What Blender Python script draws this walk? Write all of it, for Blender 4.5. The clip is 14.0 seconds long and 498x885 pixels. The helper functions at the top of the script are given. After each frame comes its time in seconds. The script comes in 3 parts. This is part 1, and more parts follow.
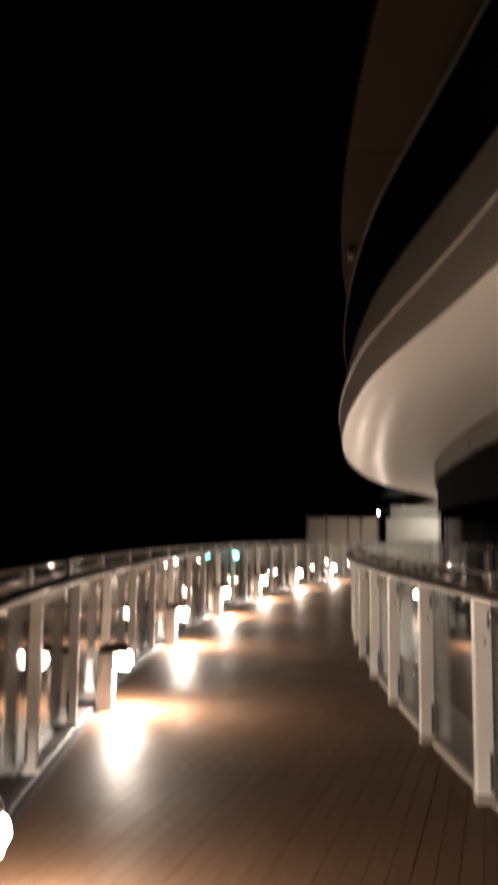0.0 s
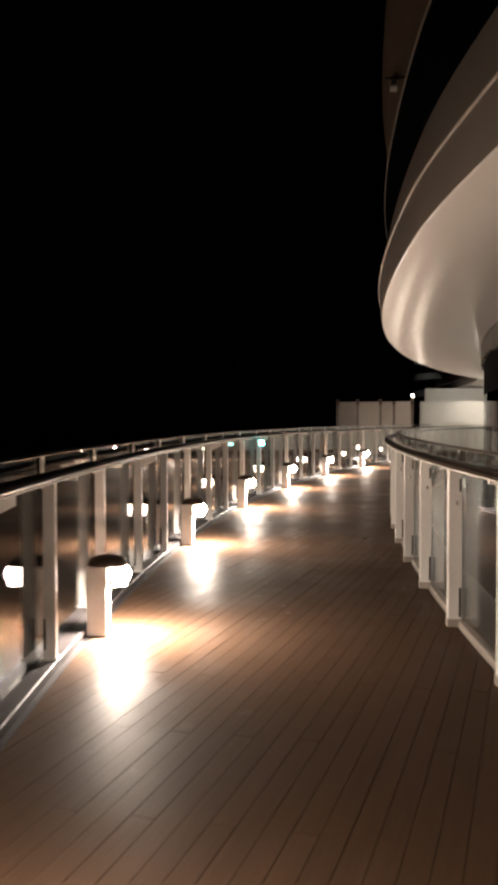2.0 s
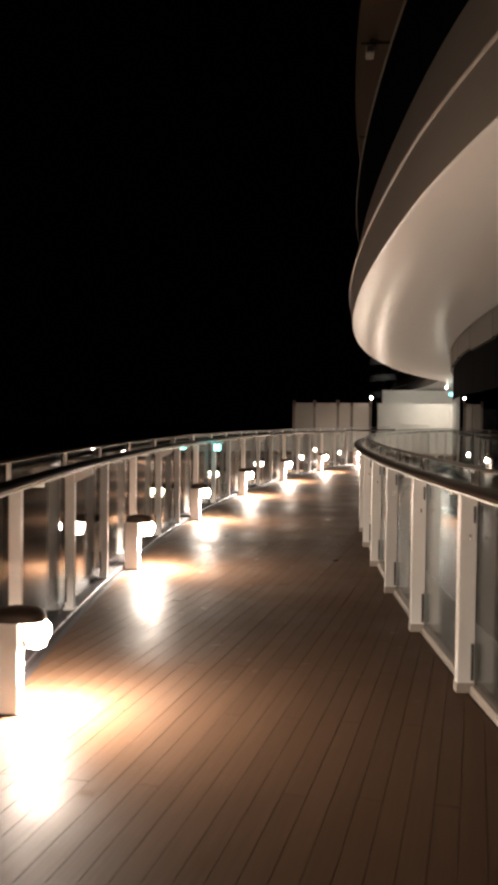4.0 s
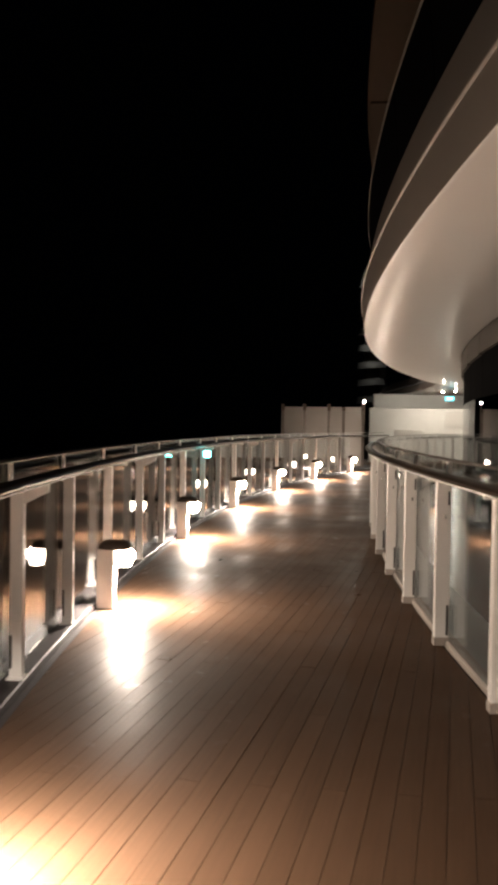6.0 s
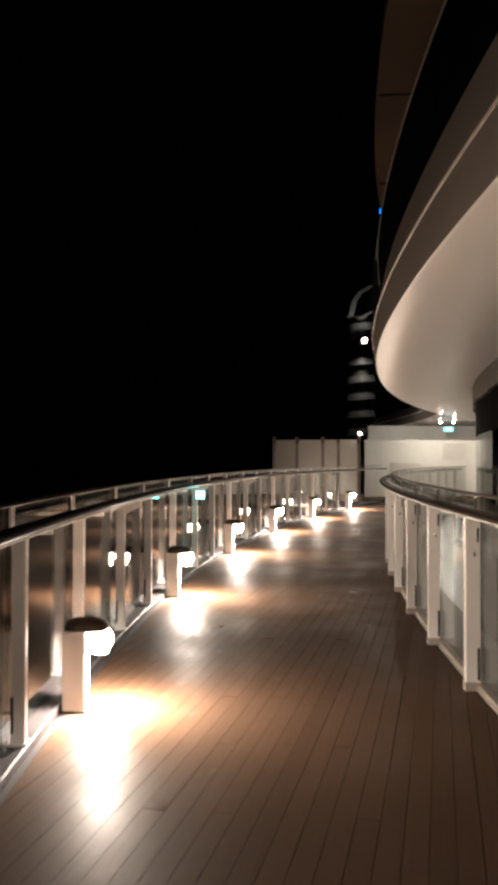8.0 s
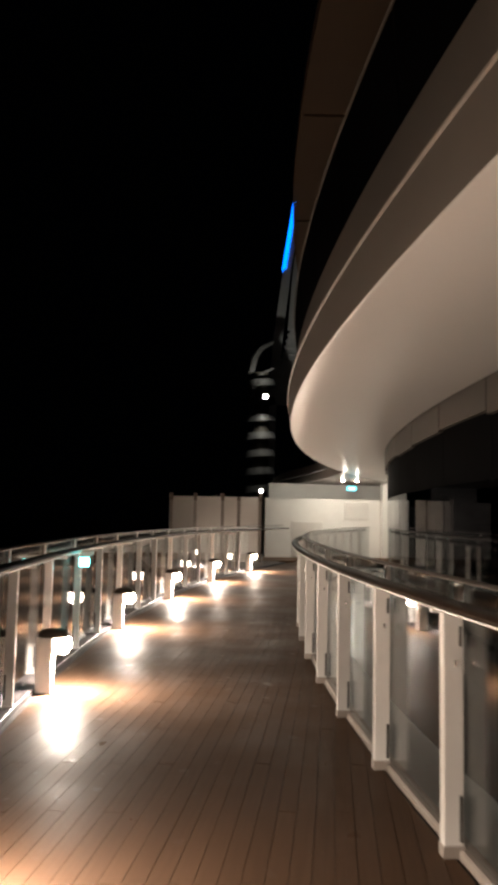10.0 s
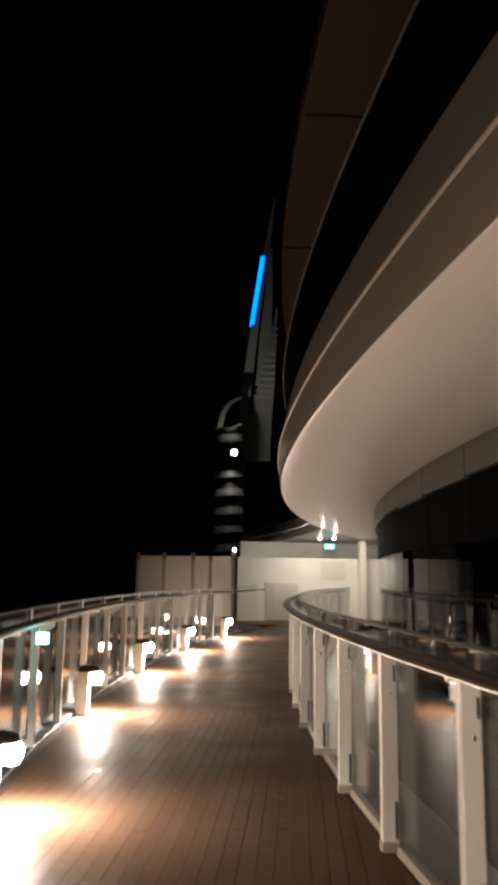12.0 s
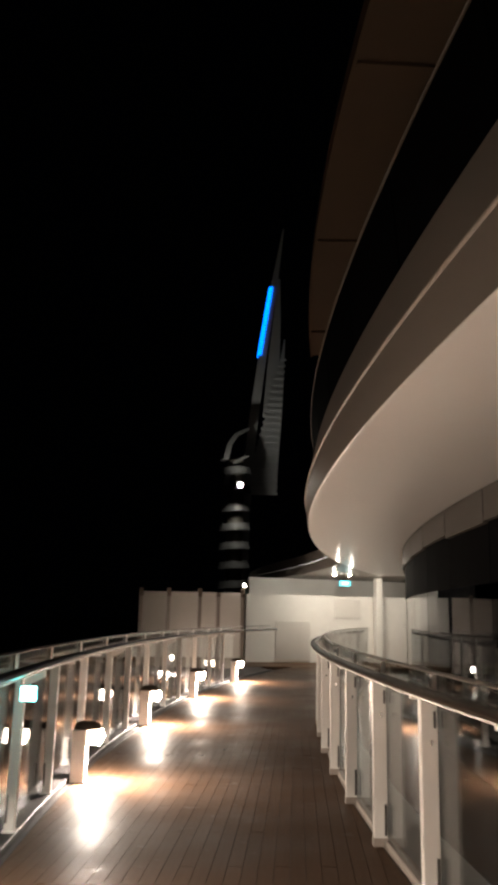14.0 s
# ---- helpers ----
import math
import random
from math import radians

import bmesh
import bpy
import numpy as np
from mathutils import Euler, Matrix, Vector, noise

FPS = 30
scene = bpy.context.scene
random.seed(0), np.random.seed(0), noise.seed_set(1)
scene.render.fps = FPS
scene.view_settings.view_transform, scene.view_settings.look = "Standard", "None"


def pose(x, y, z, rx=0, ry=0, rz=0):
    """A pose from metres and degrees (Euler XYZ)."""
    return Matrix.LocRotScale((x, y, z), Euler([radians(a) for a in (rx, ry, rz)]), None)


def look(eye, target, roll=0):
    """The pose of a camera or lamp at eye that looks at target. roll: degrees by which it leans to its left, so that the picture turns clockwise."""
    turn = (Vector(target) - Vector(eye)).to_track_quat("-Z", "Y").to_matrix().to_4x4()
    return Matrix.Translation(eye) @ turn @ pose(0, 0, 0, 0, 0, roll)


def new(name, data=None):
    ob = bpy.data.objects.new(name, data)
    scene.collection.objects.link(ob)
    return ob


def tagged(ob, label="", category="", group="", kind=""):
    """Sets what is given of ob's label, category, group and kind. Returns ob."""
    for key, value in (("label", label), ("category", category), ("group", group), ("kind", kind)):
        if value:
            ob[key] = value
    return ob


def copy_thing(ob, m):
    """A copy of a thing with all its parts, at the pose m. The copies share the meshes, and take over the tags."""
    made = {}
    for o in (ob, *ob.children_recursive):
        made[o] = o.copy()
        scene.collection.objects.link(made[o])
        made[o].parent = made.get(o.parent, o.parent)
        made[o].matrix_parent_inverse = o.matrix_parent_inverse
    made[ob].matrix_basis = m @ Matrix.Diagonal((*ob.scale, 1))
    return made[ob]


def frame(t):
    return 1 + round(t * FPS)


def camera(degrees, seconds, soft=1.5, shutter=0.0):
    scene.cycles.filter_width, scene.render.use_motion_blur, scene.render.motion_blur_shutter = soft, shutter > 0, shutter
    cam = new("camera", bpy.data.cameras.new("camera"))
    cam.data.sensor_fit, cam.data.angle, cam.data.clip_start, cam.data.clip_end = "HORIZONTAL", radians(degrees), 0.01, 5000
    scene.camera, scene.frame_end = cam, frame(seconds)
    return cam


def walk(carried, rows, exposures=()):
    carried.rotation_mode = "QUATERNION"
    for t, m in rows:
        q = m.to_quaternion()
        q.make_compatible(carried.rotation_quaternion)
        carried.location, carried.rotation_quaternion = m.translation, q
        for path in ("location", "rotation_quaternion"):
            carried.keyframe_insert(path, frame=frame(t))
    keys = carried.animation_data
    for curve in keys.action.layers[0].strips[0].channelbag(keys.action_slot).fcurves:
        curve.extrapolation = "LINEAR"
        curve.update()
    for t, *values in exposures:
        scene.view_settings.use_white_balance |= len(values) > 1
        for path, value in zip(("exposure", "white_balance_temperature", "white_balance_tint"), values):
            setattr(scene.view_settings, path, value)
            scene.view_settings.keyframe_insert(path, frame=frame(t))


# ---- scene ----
cam = camera(35.0, 14.0, 4.0, 1.0)
PATH = [
    (0, (0.002, 0.001, 1.432), (0.002, 1.988, 1.661), 0.64),
    (0.5, (0.027, 0.384, 1.391), (0.048, 2.384, 1.415), 0.08),
    (0.6, (0.036, 0.460, 1.382), (0.055, 2.460, 1.392), -0.03),
    (0.8, (0.054, 0.613, 1.380), (0.050, 2.613, 1.384), 0.32),
    (1, (0.070, 0.764, 1.391), (-0.042, 2.761, 1.355), -0.39),
    (1.5, (0.016, 1.033, 1.423), (-0.056, 3.031, 1.363), -0.07),
    (2, (0.037, 1.450, 1.426), (-0.033, 3.448, 1.367), 0.00),
    (2.5, (-0.047, 1.751, 1.418), (-0.076, 3.750, 1.365), 0.48),
    (2.7, (-0.057, 1.863, 1.426), (0.007, 3.861, 1.370), 0.61),
    (3, (-0.063, 1.997, 1.444), (-0.013, 3.996, 1.385), 0.20),
    (3.2, (-0.012, 2.120, 1.495), (0.019, 4.119, 1.433), 0.59),
    (5.3, (-0.128, 3.663, 1.452), (-0.034, 5.660, 1.413), 0.83),
    (5.5, (-0.136, 3.845, 1.462), (-0.049, 5.843, 1.430), 0.91),
    (6, (-0.186, 4.231, 1.439), (-0.088, 6.228, 1.393), 0.95),
    (6.5, (-0.122, 4.614, 1.444), (-0.032, 6.611, 1.401), 0.59),
    (6.6, (-0.122, 4.713, 1.449), (-0.035, 6.711, 1.411), 0.59),
    (7, (-0.186, 5.003, 1.444), (-0.113, 7.001, 1.409), 0.84),
    (7.2, (-0.218, 5.147, 1.442), (-0.128, 7.145, 1.424), 0.61),
    (9.3, (-0.302, 6.619, 1.484), (-0.053, 8.599, 1.624), 0.55),
    (9.5, (-0.270, 6.770, 1.490), (0.107, 8.728, 1.653), 0.82),
    (9.6, (-0.254, 6.846, 1.493), (0.146, 8.798, 1.658), 1.07),
    (9.8, (-0.225, 6.998, 1.503), (0.172, 8.950, 1.680), 0.84),
    (10, (-0.206, 7.149, 1.505), (0.186, 9.102, 1.690), 1.17),
    (10.2, (-0.204, 7.298, 1.487), (0.180, 9.252, 1.675), 1.19),
    (10.5, (-0.211, 7.529, 1.507), (0.192, 9.478, 1.706), 0.75),
    (11, (-0.208, 7.897, 1.498), (0.264, 9.826, 1.727), 0.76),
    (11.4, (-0.216, 8.183, 1.511), (0.244, 10.109, 1.791), 1.06),
    (11.5, (-0.209, 8.251, 1.509), (0.253, 10.175, 1.802), 0.72),
    (12, (-0.213, 8.593, 1.522), (0.263, 10.506, 1.856), 0.76),
    (12.5, (-0.193, 8.961, 1.536), (0.209, 10.883, 1.918), 1.43),
    (13, (-0.195, 9.301, 1.529), (0.268, 11.203, 1.938), 0.91),
    (13.2, (-0.179, 9.441, 1.515), (0.278, 11.342, 1.934), 1.29),
    (13.5, (-0.128, 9.646, 1.530), (0.312, 11.551, 1.952), 1.15),
    (14, (-0.154, 10.022, 1.521), (0.311, 11.920, 1.946), 1.35),
]
walk(cam, [(t, look(eye, target, roll)) for t, eye, target, roll in PATH], [(0.0, 0.12), (5.3, 0.2), (14.0, 0.2)])

# ---- world: a moonless night at sea ----
world = bpy.data.worlds.new("night")
world.use_nodes = True
scene.world = world
world.node_tree.nodes["Background"].inputs["Color"].default_value = (0.5, 0.6, 1.0, 1)
world.node_tree.nodes["Background"].inputs["Strength"].default_value = 0.0002
GLOBE_LIGHT = 740.0
UPPER_LIGHT = 3600.0
GLOW_LIGHT = 16.0
DOWN_LIGHT = 5600.0
SIGN_LIGHT = 24.0
CANOPY_LIGHT = 3600.0
BLUE_LIGHT = 3.0
FLOOD_LIGHT = 3200.0

# ---- the plan: everything bends round one centre ----
CX, CY = 47.78, 6.3          # centre of the curve
R_LAMP = 48.9                # feet of the bollard lamps
R_OUT = 49.04                # outer posts
R_IN = 46.57                 # deck-side face of the inner posts
TOP = 1.16                   # top of the handrails
SOFFIT = 2.83
A0, A1 = -22.0, 31.5         # where the rails begin and end, degrees


def at(r, a, z=0.0):
    """The point at radius r and angle a (degrees along the deck)."""
    return Vector((CX - r * math.cos(radians(a)), CY + r * math.sin(radians(a)), z))


def pol(r, a, z=0.0):
    """A pose at that point: local x points to the centre of the curve, local y along the deck."""
    return Matrix.Translation(at(r, a, z)) @ Matrix.Rotation(radians(-a), 4, "Z")


# ---- materials ----
def mat(name, color, rough=0.5, metal=0.0, grain=0.0, scale=20.0, bump=0.0, stain=0.0, spec=0.5):
    m = bpy.data.materials.new(name)
    m.use_nodes = True
    nt = m.node_tree
    b = nt.nodes["Principled BSDF"]
    b.inputs["Base Color"].default_value = (*color, 1)
    b.inputs["Roughness"].default_value = rough
    b.inputs["Metallic"].default_value = metal
    b.inputs["Specular IOR Level"].default_value = spec
    if grain or bump or stain:
        co = nt.nodes.new("ShaderNodeTexCoord")
        n1 = nt.nodes.new("ShaderNodeTexNoise")
        n1.inputs["Scale"].default_value = scale
        n1.inputs["Detail"].default_value = 6
        n2 = nt.nodes.new("ShaderNodeTexNoise")
        n2.inputs["Scale"].default_value = scale * 0.07
        n2.inputs["Detail"].default_value = 4
        for n in (n1, n2):
            nt.links.new(co.outputs["Object"], n.inputs["Vector"])
        add = nt.nodes.new("ShaderNodeMath")
        add.operation = "MULTIPLY_ADD"
        add.inputs[1].default_value = grain
        nt.links.new(n1.outputs["Fac"], add.inputs[0])
        add2 = nt.nodes.new("ShaderNodeMath")
        add2.operation = "MULTIPLY_ADD"
        add2.inputs[1].default_value = stain
        add2.inputs[2].default_value = 1.0 - 0.5 * (grain + stain)
        nt.links.new(n2.outputs["Fac"], add2.inputs[0])
        nt.links.new(add2.outputs[0], add.inputs[2])
        mix = nt.nodes.new("ShaderNodeVectorMath")
        mix.operation = "SCALE"
        mix.inputs[0].default_value = color
        nt.links.new(add.outputs[0], mix.inputs["Scale"])
        nt.links.new(mix.outputs[0], b.inputs["Base Color"])
        r = nt.nodes.new("ShaderNodeMath")
        r.operation = "MULTIPLY_ADD"
        r.inputs[1].default_value = 0.5 * stain
        r.inputs[2].default_value = rough - 0.25 * stain
        nt.links.new(n2.outputs["Fac"], r.inputs[0])
        nt.links.new(r.outputs[0], b.inputs["Roughness"])
        if bump:
            bp = nt.nodes.new("ShaderNodeBump")
            bp.inputs["Strength"].default_value = bump
            bp.inputs["Distance"].default_value = 0.01
            nt.links.new(n1.outputs["Fac"], bp.inputs["Height"])
            nt.links.new(bp.outputs[0], b.inputs["Normal"])
    return m


def emit(name, color, strength):
    m = bpy.data.materials.new(name)
    m.use_nodes = True
    b = m.node_tree.nodes["Principled BSDF"]
    b.inputs["Base Color"].default_value = (*color, 1)
    b.inputs["Emission Color"].default_value = (*color, 1)
    b.inputs["Emission Strength"].default_value = strength
    return m


def glass(name, tint, gloss_color=(1, 1, 1), normal=0.04, grazing=0.9, rough=0.0, haze=0.0):
    """A thin pane: clear straight through, with a mirror image that grows at grazing angles."""
    m = bpy.data.materials.new(name)
    m.use_nodes = True
    nt = m.node_tree
    out = nt.nodes["Material Output"]
    nt.nodes.remove(nt.nodes["Principled BSDF"])
    t = nt.nodes.new("ShaderNodeBsdfTransparent")
    t.inputs["Color"].default_value = (*tint, 1)
    g = nt.nodes.new("ShaderNodeBsdfGlossy")
    g.inputs["Color"].default_value = (*gloss_color, 1)
    g.inputs["Roughness"].default_value = rough
    lw = nt.nodes.new("ShaderNodeLayerWeight")
    lw.inputs["Blend"].default_value = 0.5
    power = nt.nodes.new("ShaderNodeMath")
    power.operation = "POWER"
    power.inputs[1].default_value = 5.0
    nt.links.new(lw.outputs["Facing"], power.inputs[0])
    fr = nt.nodes.new("ShaderNodeMath")
    fr.operation = "MULTIPLY_ADD"
    fr.inputs[1].default_value = grazing
    fr.inputs[2].default_value = normal
    nt.links.new(power.outputs[0], fr.inputs[0])
    mx = nt.nodes.new("ShaderNodeMixShader")
    nt.links.new(fr.outputs[0], mx.inputs[0])
    nt.links.new(t.outputs[0], mx.inputs[1])
    nt.links.new(g.outputs[0], mx.inputs[2])
    last = mx
    if haze:
        df = nt.nodes.new("ShaderNodeBsdfDiffuse")
        df.inputs["Color"].default_value = (0.7, 0.76, 0.78, 1)
        co = nt.nodes.new("ShaderNodeTexCoord")
        no = nt.nodes.new("ShaderNodeTexNoise")
        no.inputs["Scale"].default_value = 7.0
        no.inputs["Detail"].default_value = 8
        nt.links.new(co.outputs["Object"], no.inputs["Vector"])
        mul = nt.nodes.new("ShaderNodeMath")
        mul.operation = "MULTIPLY"
        mul.inputs[1].default_value = haze
        nt.links.new(no.outputs["Fac"], mul.inputs[0])
        last = nt.nodes.new("ShaderNodeMixShader")
        nt.links.new(mul.outputs[0], last.inputs[0])
        nt.links.new(mx.outputs[0], last.inputs[1])
        nt.links.new(df.outputs[0], last.inputs[2])
    nt.links.new(last.outputs[0], out.inputs["Surface"])
    return m


WHITE = mat("white_paint", (0.79, 0.765, 0.735), 0.38, grain=0.06, scale=30, stain=0.14)
SHELL = mat("gloss_white_soffit_paint", (0.74, 0.71, 0.68), 0.29, grain=0.03, scale=3, bump=0.03, stain=0.08)
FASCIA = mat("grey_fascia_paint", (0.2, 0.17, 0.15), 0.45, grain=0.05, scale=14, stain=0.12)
TRIM = mat("pale_moulding_paint", (0.34, 0.295, 0.26), 0.4, grain=0.05, scale=14)
RAILSTEEL = mat("dull_rail_steel", (0.40, 0.37, 0.34), 0.42, 1.0, grain=0.15, scale=50, stain=0.2)
DARKWOOD = mat("varnished_dark_rail", (0.04, 0.025, 0.017), 0.45, grain=0.4, scale=40, stain=0.2, spec=0.2)
STEEL = mat("stainless_steel", (0.62, 0.60, 0.57), 0.24, 1.0, grain=0.08, scale=60, stain=0.1)
HOOD = mat("bronze_hood", (0.10, 0.075, 0.06), 0.4, 0.3, grain=0.2, scale=50, stain=0.2)
GLOBE = emit("warm_lit_globe", (1.0, 0.80, 0.63), GLOBE_LIGHT)
DOWN = emit("added_down_disc", (1.0, 0.85, 0.72), DOWN_LIGHT)
UPPER = emit("upper_globe_zone", (1.0, 0.80, 0.63), UPPER_LIGHT)
GLOW = emit("frosted_globe_side", (1.0, 0.84, 0.68), GLOW_LIGHT)
TEAL = emit("teal_lit_sign", (0.12, 0.85, 0.85), SIGN_LIGHT)
DIMTEAL = emit("teal_exit_sign", (0.12, 0.75, 0.85), 4.0)
BLUE = emit("blue_neon", (0.0, 0.16, 1.0), BLUE_LIGHT)
FLOOD = emit("floodlight_lens", (1.0, 0.95, 0.8), FLOOD_LIGHT)
DIMSPARK = emit("post_lamp_lens", (1.0, 0.92, 0.8), 110.0)
SPARK = emit("small_white_lamp", (1.0, 0.90, 0.74), CANOPY_LIGHT)
PANE = glass("clear_rail_glass", (0.93, 0.95, 0.95), normal=0.055, grazing=0.8, haze=0.004)
TINT = glass("smoked_glass", (0.3, 0.3, 0.32), normal=0.035, grazing=0.75)
LEDGE = mat("grey_ledge_paint", (0.47, 0.53, 0.55), 0.35, grain=0.1, scale=30, stain=0.2)
FROSTED = mat("frosted_screen_panel", (0.42, 0.39, 0.355), 0.4, grain=0.08, scale=5, stain=0.3)
MARGIN = mat("grey_violet_margin_paint", (0.055, 0.047, 0.049), 0.55, grain=0.2, scale=25, stain=0.35, spec=0.25)
SLOT = mat("dark_slot", (0.05, 0.045, 0.04), 0.5)
# Near-black and without sheen: the unlit dark is put into the colour.
NIGHTBLACK = mat("unlit_black", (0.002, 0.002, 0.0025), 0.7, spec=0.01)
DARKDECK = mat("glossy_dark_deck", (0.03, 0.032, 0.035), 0.25, grain=0.3, scale=10, stain=0.3)
STACK = mat("dark_stack_paint", (0.07, 0.07, 0.073), 0.5, grain=0.2, scale=3, stain=0.3)
SKIRT = mat("dark_skirt_paint", (0.06, 0.05, 0.043), 0.5, grain=0.1, scale=10, stain=0.2)
SIGNWHITE = emit("white_sign_mark", (0.8, 1.0, 1.0), 3.0)
SEA = mat("black_sea", (0.002, 0.003, 0.005), 0.2, grain=0.3, scale=0.5, bump=0.5)
MAST = mat("grey_mast_paint", (0.45, 0.46, 0.48), 0.5, grain=0.1, scale=4, stain=0.2)
# Dark brown base: the dim light under the upper deck is in the colour.
UNDER = mat("dimmed_brown_underside", (0.05, 0.034, 0.023), 0.7, grain=0.1, scale=8, stain=0.2, spec=0.05)


def wood(name, color):
    """Teak: streaks along the plank, a tone of its own for each plank, a worn sheen."""
    m = bpy.data.materials.new(name)
    m.use_nodes = True
    nt = m.node_tree
    b = nt.nodes["Principled BSDF"]
    co = nt.nodes.new("ShaderNodeTexCoord")
    mp = nt.nodes.new("ShaderNodeMapping")
    mp.inputs["Scale"].default_value = (60, 3, 30)
    info = nt.nodes.new("ShaderNodeObjectInfo")
    n1 = nt.nodes.new("ShaderNodeTexNoise")
    n1.inputs["Scale"].default_value = 1.0
    n1.inputs["Detail"].default_value = 6
    n1.noise_dimensions = "4D"
    seed = nt.nodes.new("ShaderNodeMath")
    seed.operation = "MULTIPLY"
    seed.inputs[1].default_value = 40
    nt.links.new(info.outputs["Random"], seed.inputs[0])
    nt.links.new(seed.outputs[0], n1.inputs["W"])
    nt.links.new(co.outputs["Object"], mp.inputs["Vector"])
    nt.links.new(mp.outputs[0], n1.inputs["Vector"])
    geo = nt.nodes.new("ShaderNodeNewGeometry")
    n2 = nt.nodes.new("ShaderNodeTexNoise")
    n2.inputs["Scale"].default_value = 1.3
    n2.inputs["Detail"].default_value = 5
    nt.links.new(geo.outputs["Position"], n2.inputs["Vector"])
    s = nt.nodes.new("ShaderNodeMath")
    s.operation = "MULTIPLY_ADD"
    s.inputs[1].default_value = 0.5
    s.inputs[2].default_value = 0.70
    nt.links.new(n1.outputs["Fac"], s.inputs[0])
    s2 = nt.nodes.new("ShaderNodeMath")
    s2.operation = "MULTIPLY_ADD"
    s2.inputs[1].default_value = 0.12
    nt.links.new(info.outputs["Random"], s2.inputs[0])
    nt.links.new(s.outputs[0], s2.inputs[2])
    v = nt.nodes.new("ShaderNodeVectorMath")
    v.operation = "SCALE"
    v.inputs[0].default_value = color
    nt.links.new(s2.outputs[0], v.inputs["Scale"])
    nt.links.new(v.outputs[0], b.inputs["Base Color"])
    ro = nt.nodes.new("ShaderNodeMapRange")
    ro.inputs["From Min"].default_value = 0.35
    ro.inputs["From Max"].default_value = 0.65
    ro.inputs["To Min"].default_value = DECK_ROUGH[0]
    ro.inputs["To Max"].default_value = DECK_ROUGH[1]
    nt.links.new(n2.outputs["Fac"], ro.inputs["Value"])
    n3 = nt.nodes.new("ShaderNodeTexNoise")
    n3.inputs["Scale"].default_value = 6.0
    n3.inputs["Detail"].default_value = 4
    nt.links.new(geo.outputs["Position"], n3.inputs["Vector"])
    damp = nt.nodes.new("ShaderNodeMapRange")
    damp.inputs["From Min"].default_value = 0.66
    damp.inputs["From Max"].default_value = 0.70
    damp.inputs["To Min"].default_value = 0.0
    damp.inputs["To Max"].default_value = 0.18
    nt.links.new(n3.outputs["Fac"], damp.inputs["Value"])
    sub = nt.nodes.new("ShaderNodeMath")
    sub.operation = "SUBTRACT"
    nt.links.new(ro.outputs[0], sub.inputs[0])
    nt.links.new(damp.outputs[0], sub.inputs[1])
    nt.links.new(sub.outputs[0], b.inputs["Roughness"])
    b.inputs["IOR"].default_value = 1.14
    bp = nt.nodes.new("ShaderNodeBump")
    bp.inputs["Strength"].default_value = 0.25
    bp.inputs["Distance"].default_value = 0.002
    nt.links.new(n1.outputs["Fac"], bp.inputs["Height"])
    nt.links.new(bp.outputs[0], b.inputs["Normal"])
    return m


DECK_ROUGH = (0.42, 0.58)
TEAK = wood("teak_planks", (0.105, 0.0595, 0.036))
CAULK = mat("black_caulking", (0.06, 0.038, 0.027), 0.5, grain=0.3, scale=30)


# ---- mesh helpers ----
def mesh_of(name, bm, material, smooth=False):
    me = bpy.data.meshes.new(name)
    bm.normal_update()
    bm.to_mesh(me)
    bm.free()
    me.materials.append(material)
    if smooth:
        for p in me.polygons:
            p.use_smooth = True
        me.set_sharp_from_angle(angle=radians(35))
    return me


def part(name, bm, material, parent=None, label="", m=None, smooth=False):
    ob = new(name, mesh_of(name, bm, material, smooth))
    if parent is not None:
        ob.parent = parent
    if m is not None:
        ob.matrix_basis = m
    if label:
        ob["label"] = label
    return ob


def box(bm, x0, x1, y0, y1, z0, z1, bevel=0.0):
    r = bmesh.ops.create_cube(bm, size=1.0, matrix=Matrix.Translation(((x0 + x1) / 2, (y0 + y1) / 2, (z0 + z1) / 2)) @ Matrix.Diagonal((x1 - x0, y1 - y0, z1 - z0, 1)))
    if bevel:
        es = {e for v in r["verts"] for e in v.link_edges}
        bmesh.ops.bevel(bm, geom=list(es), offset=bevel, segments=2, affect="EDGES", profile=0.6)
    return bm


def boxed(*a, bevel=0.0):
    return box(bmesh.new(), *a, bevel=bevel)


def sweep(profile, a0, a1, step=0.5, closed=True, caps=True, bend=lambda r, a: r):
    """Sweeps a profile of (r, z) corners along the deck from a0 to a1 degrees."""
    bm = bmesh.new()
    n = max(2, int(round((a1 - a0) / step)) + 1)
    turns = [a0 + (a1 - a0) * i / (n - 1) for i in range(n)]
    rings = [[bm.verts.new(at(bend(r, a), a, z)) for r, z in profile] for a in turns]
    k = len(profile)
    for u, w in zip(rings, rings[1:]):
        for j in range(k if closed else k - 1):
            bm.faces.new((u[j], u[(j + 1) % k], w[(j + 1) % k], w[j]))
    if closed and caps:
        bm.faces.new(rings[0][::-1])
        bm.faces.new(rings[-1])
    bmesh.ops.recalc_face_normals(bm, faces=bm.faces)
    return bm


def oval(r, z, w, h, n=12):
    return [(r + w * math.cos(2 * math.pi * i / n), z + h * math.sin(2 * math.pi * i / n)) for i in range(n)]


def cylinder(bm, p, q, r0, r1=None, n=12):
    p, q = Vector(p), Vector(q)
    d = q - p
    m = Matrix.Translation((p + q) / 2) @ d.to_track_quat("Z", "Y").to_matrix().to_4x4()
    bmesh.ops.create_cone(bm, cap_ends=True, segments=n, radius1=r0, radius2=r0 if r1 is None else r1, depth=d.length, matrix=m)
    return bm


def thing(name, label, category, group="", m=None):
    ob = new(name)
    if m is not None:
        ob.matrix_basis = m
    return tagged(ob, label, category, group)


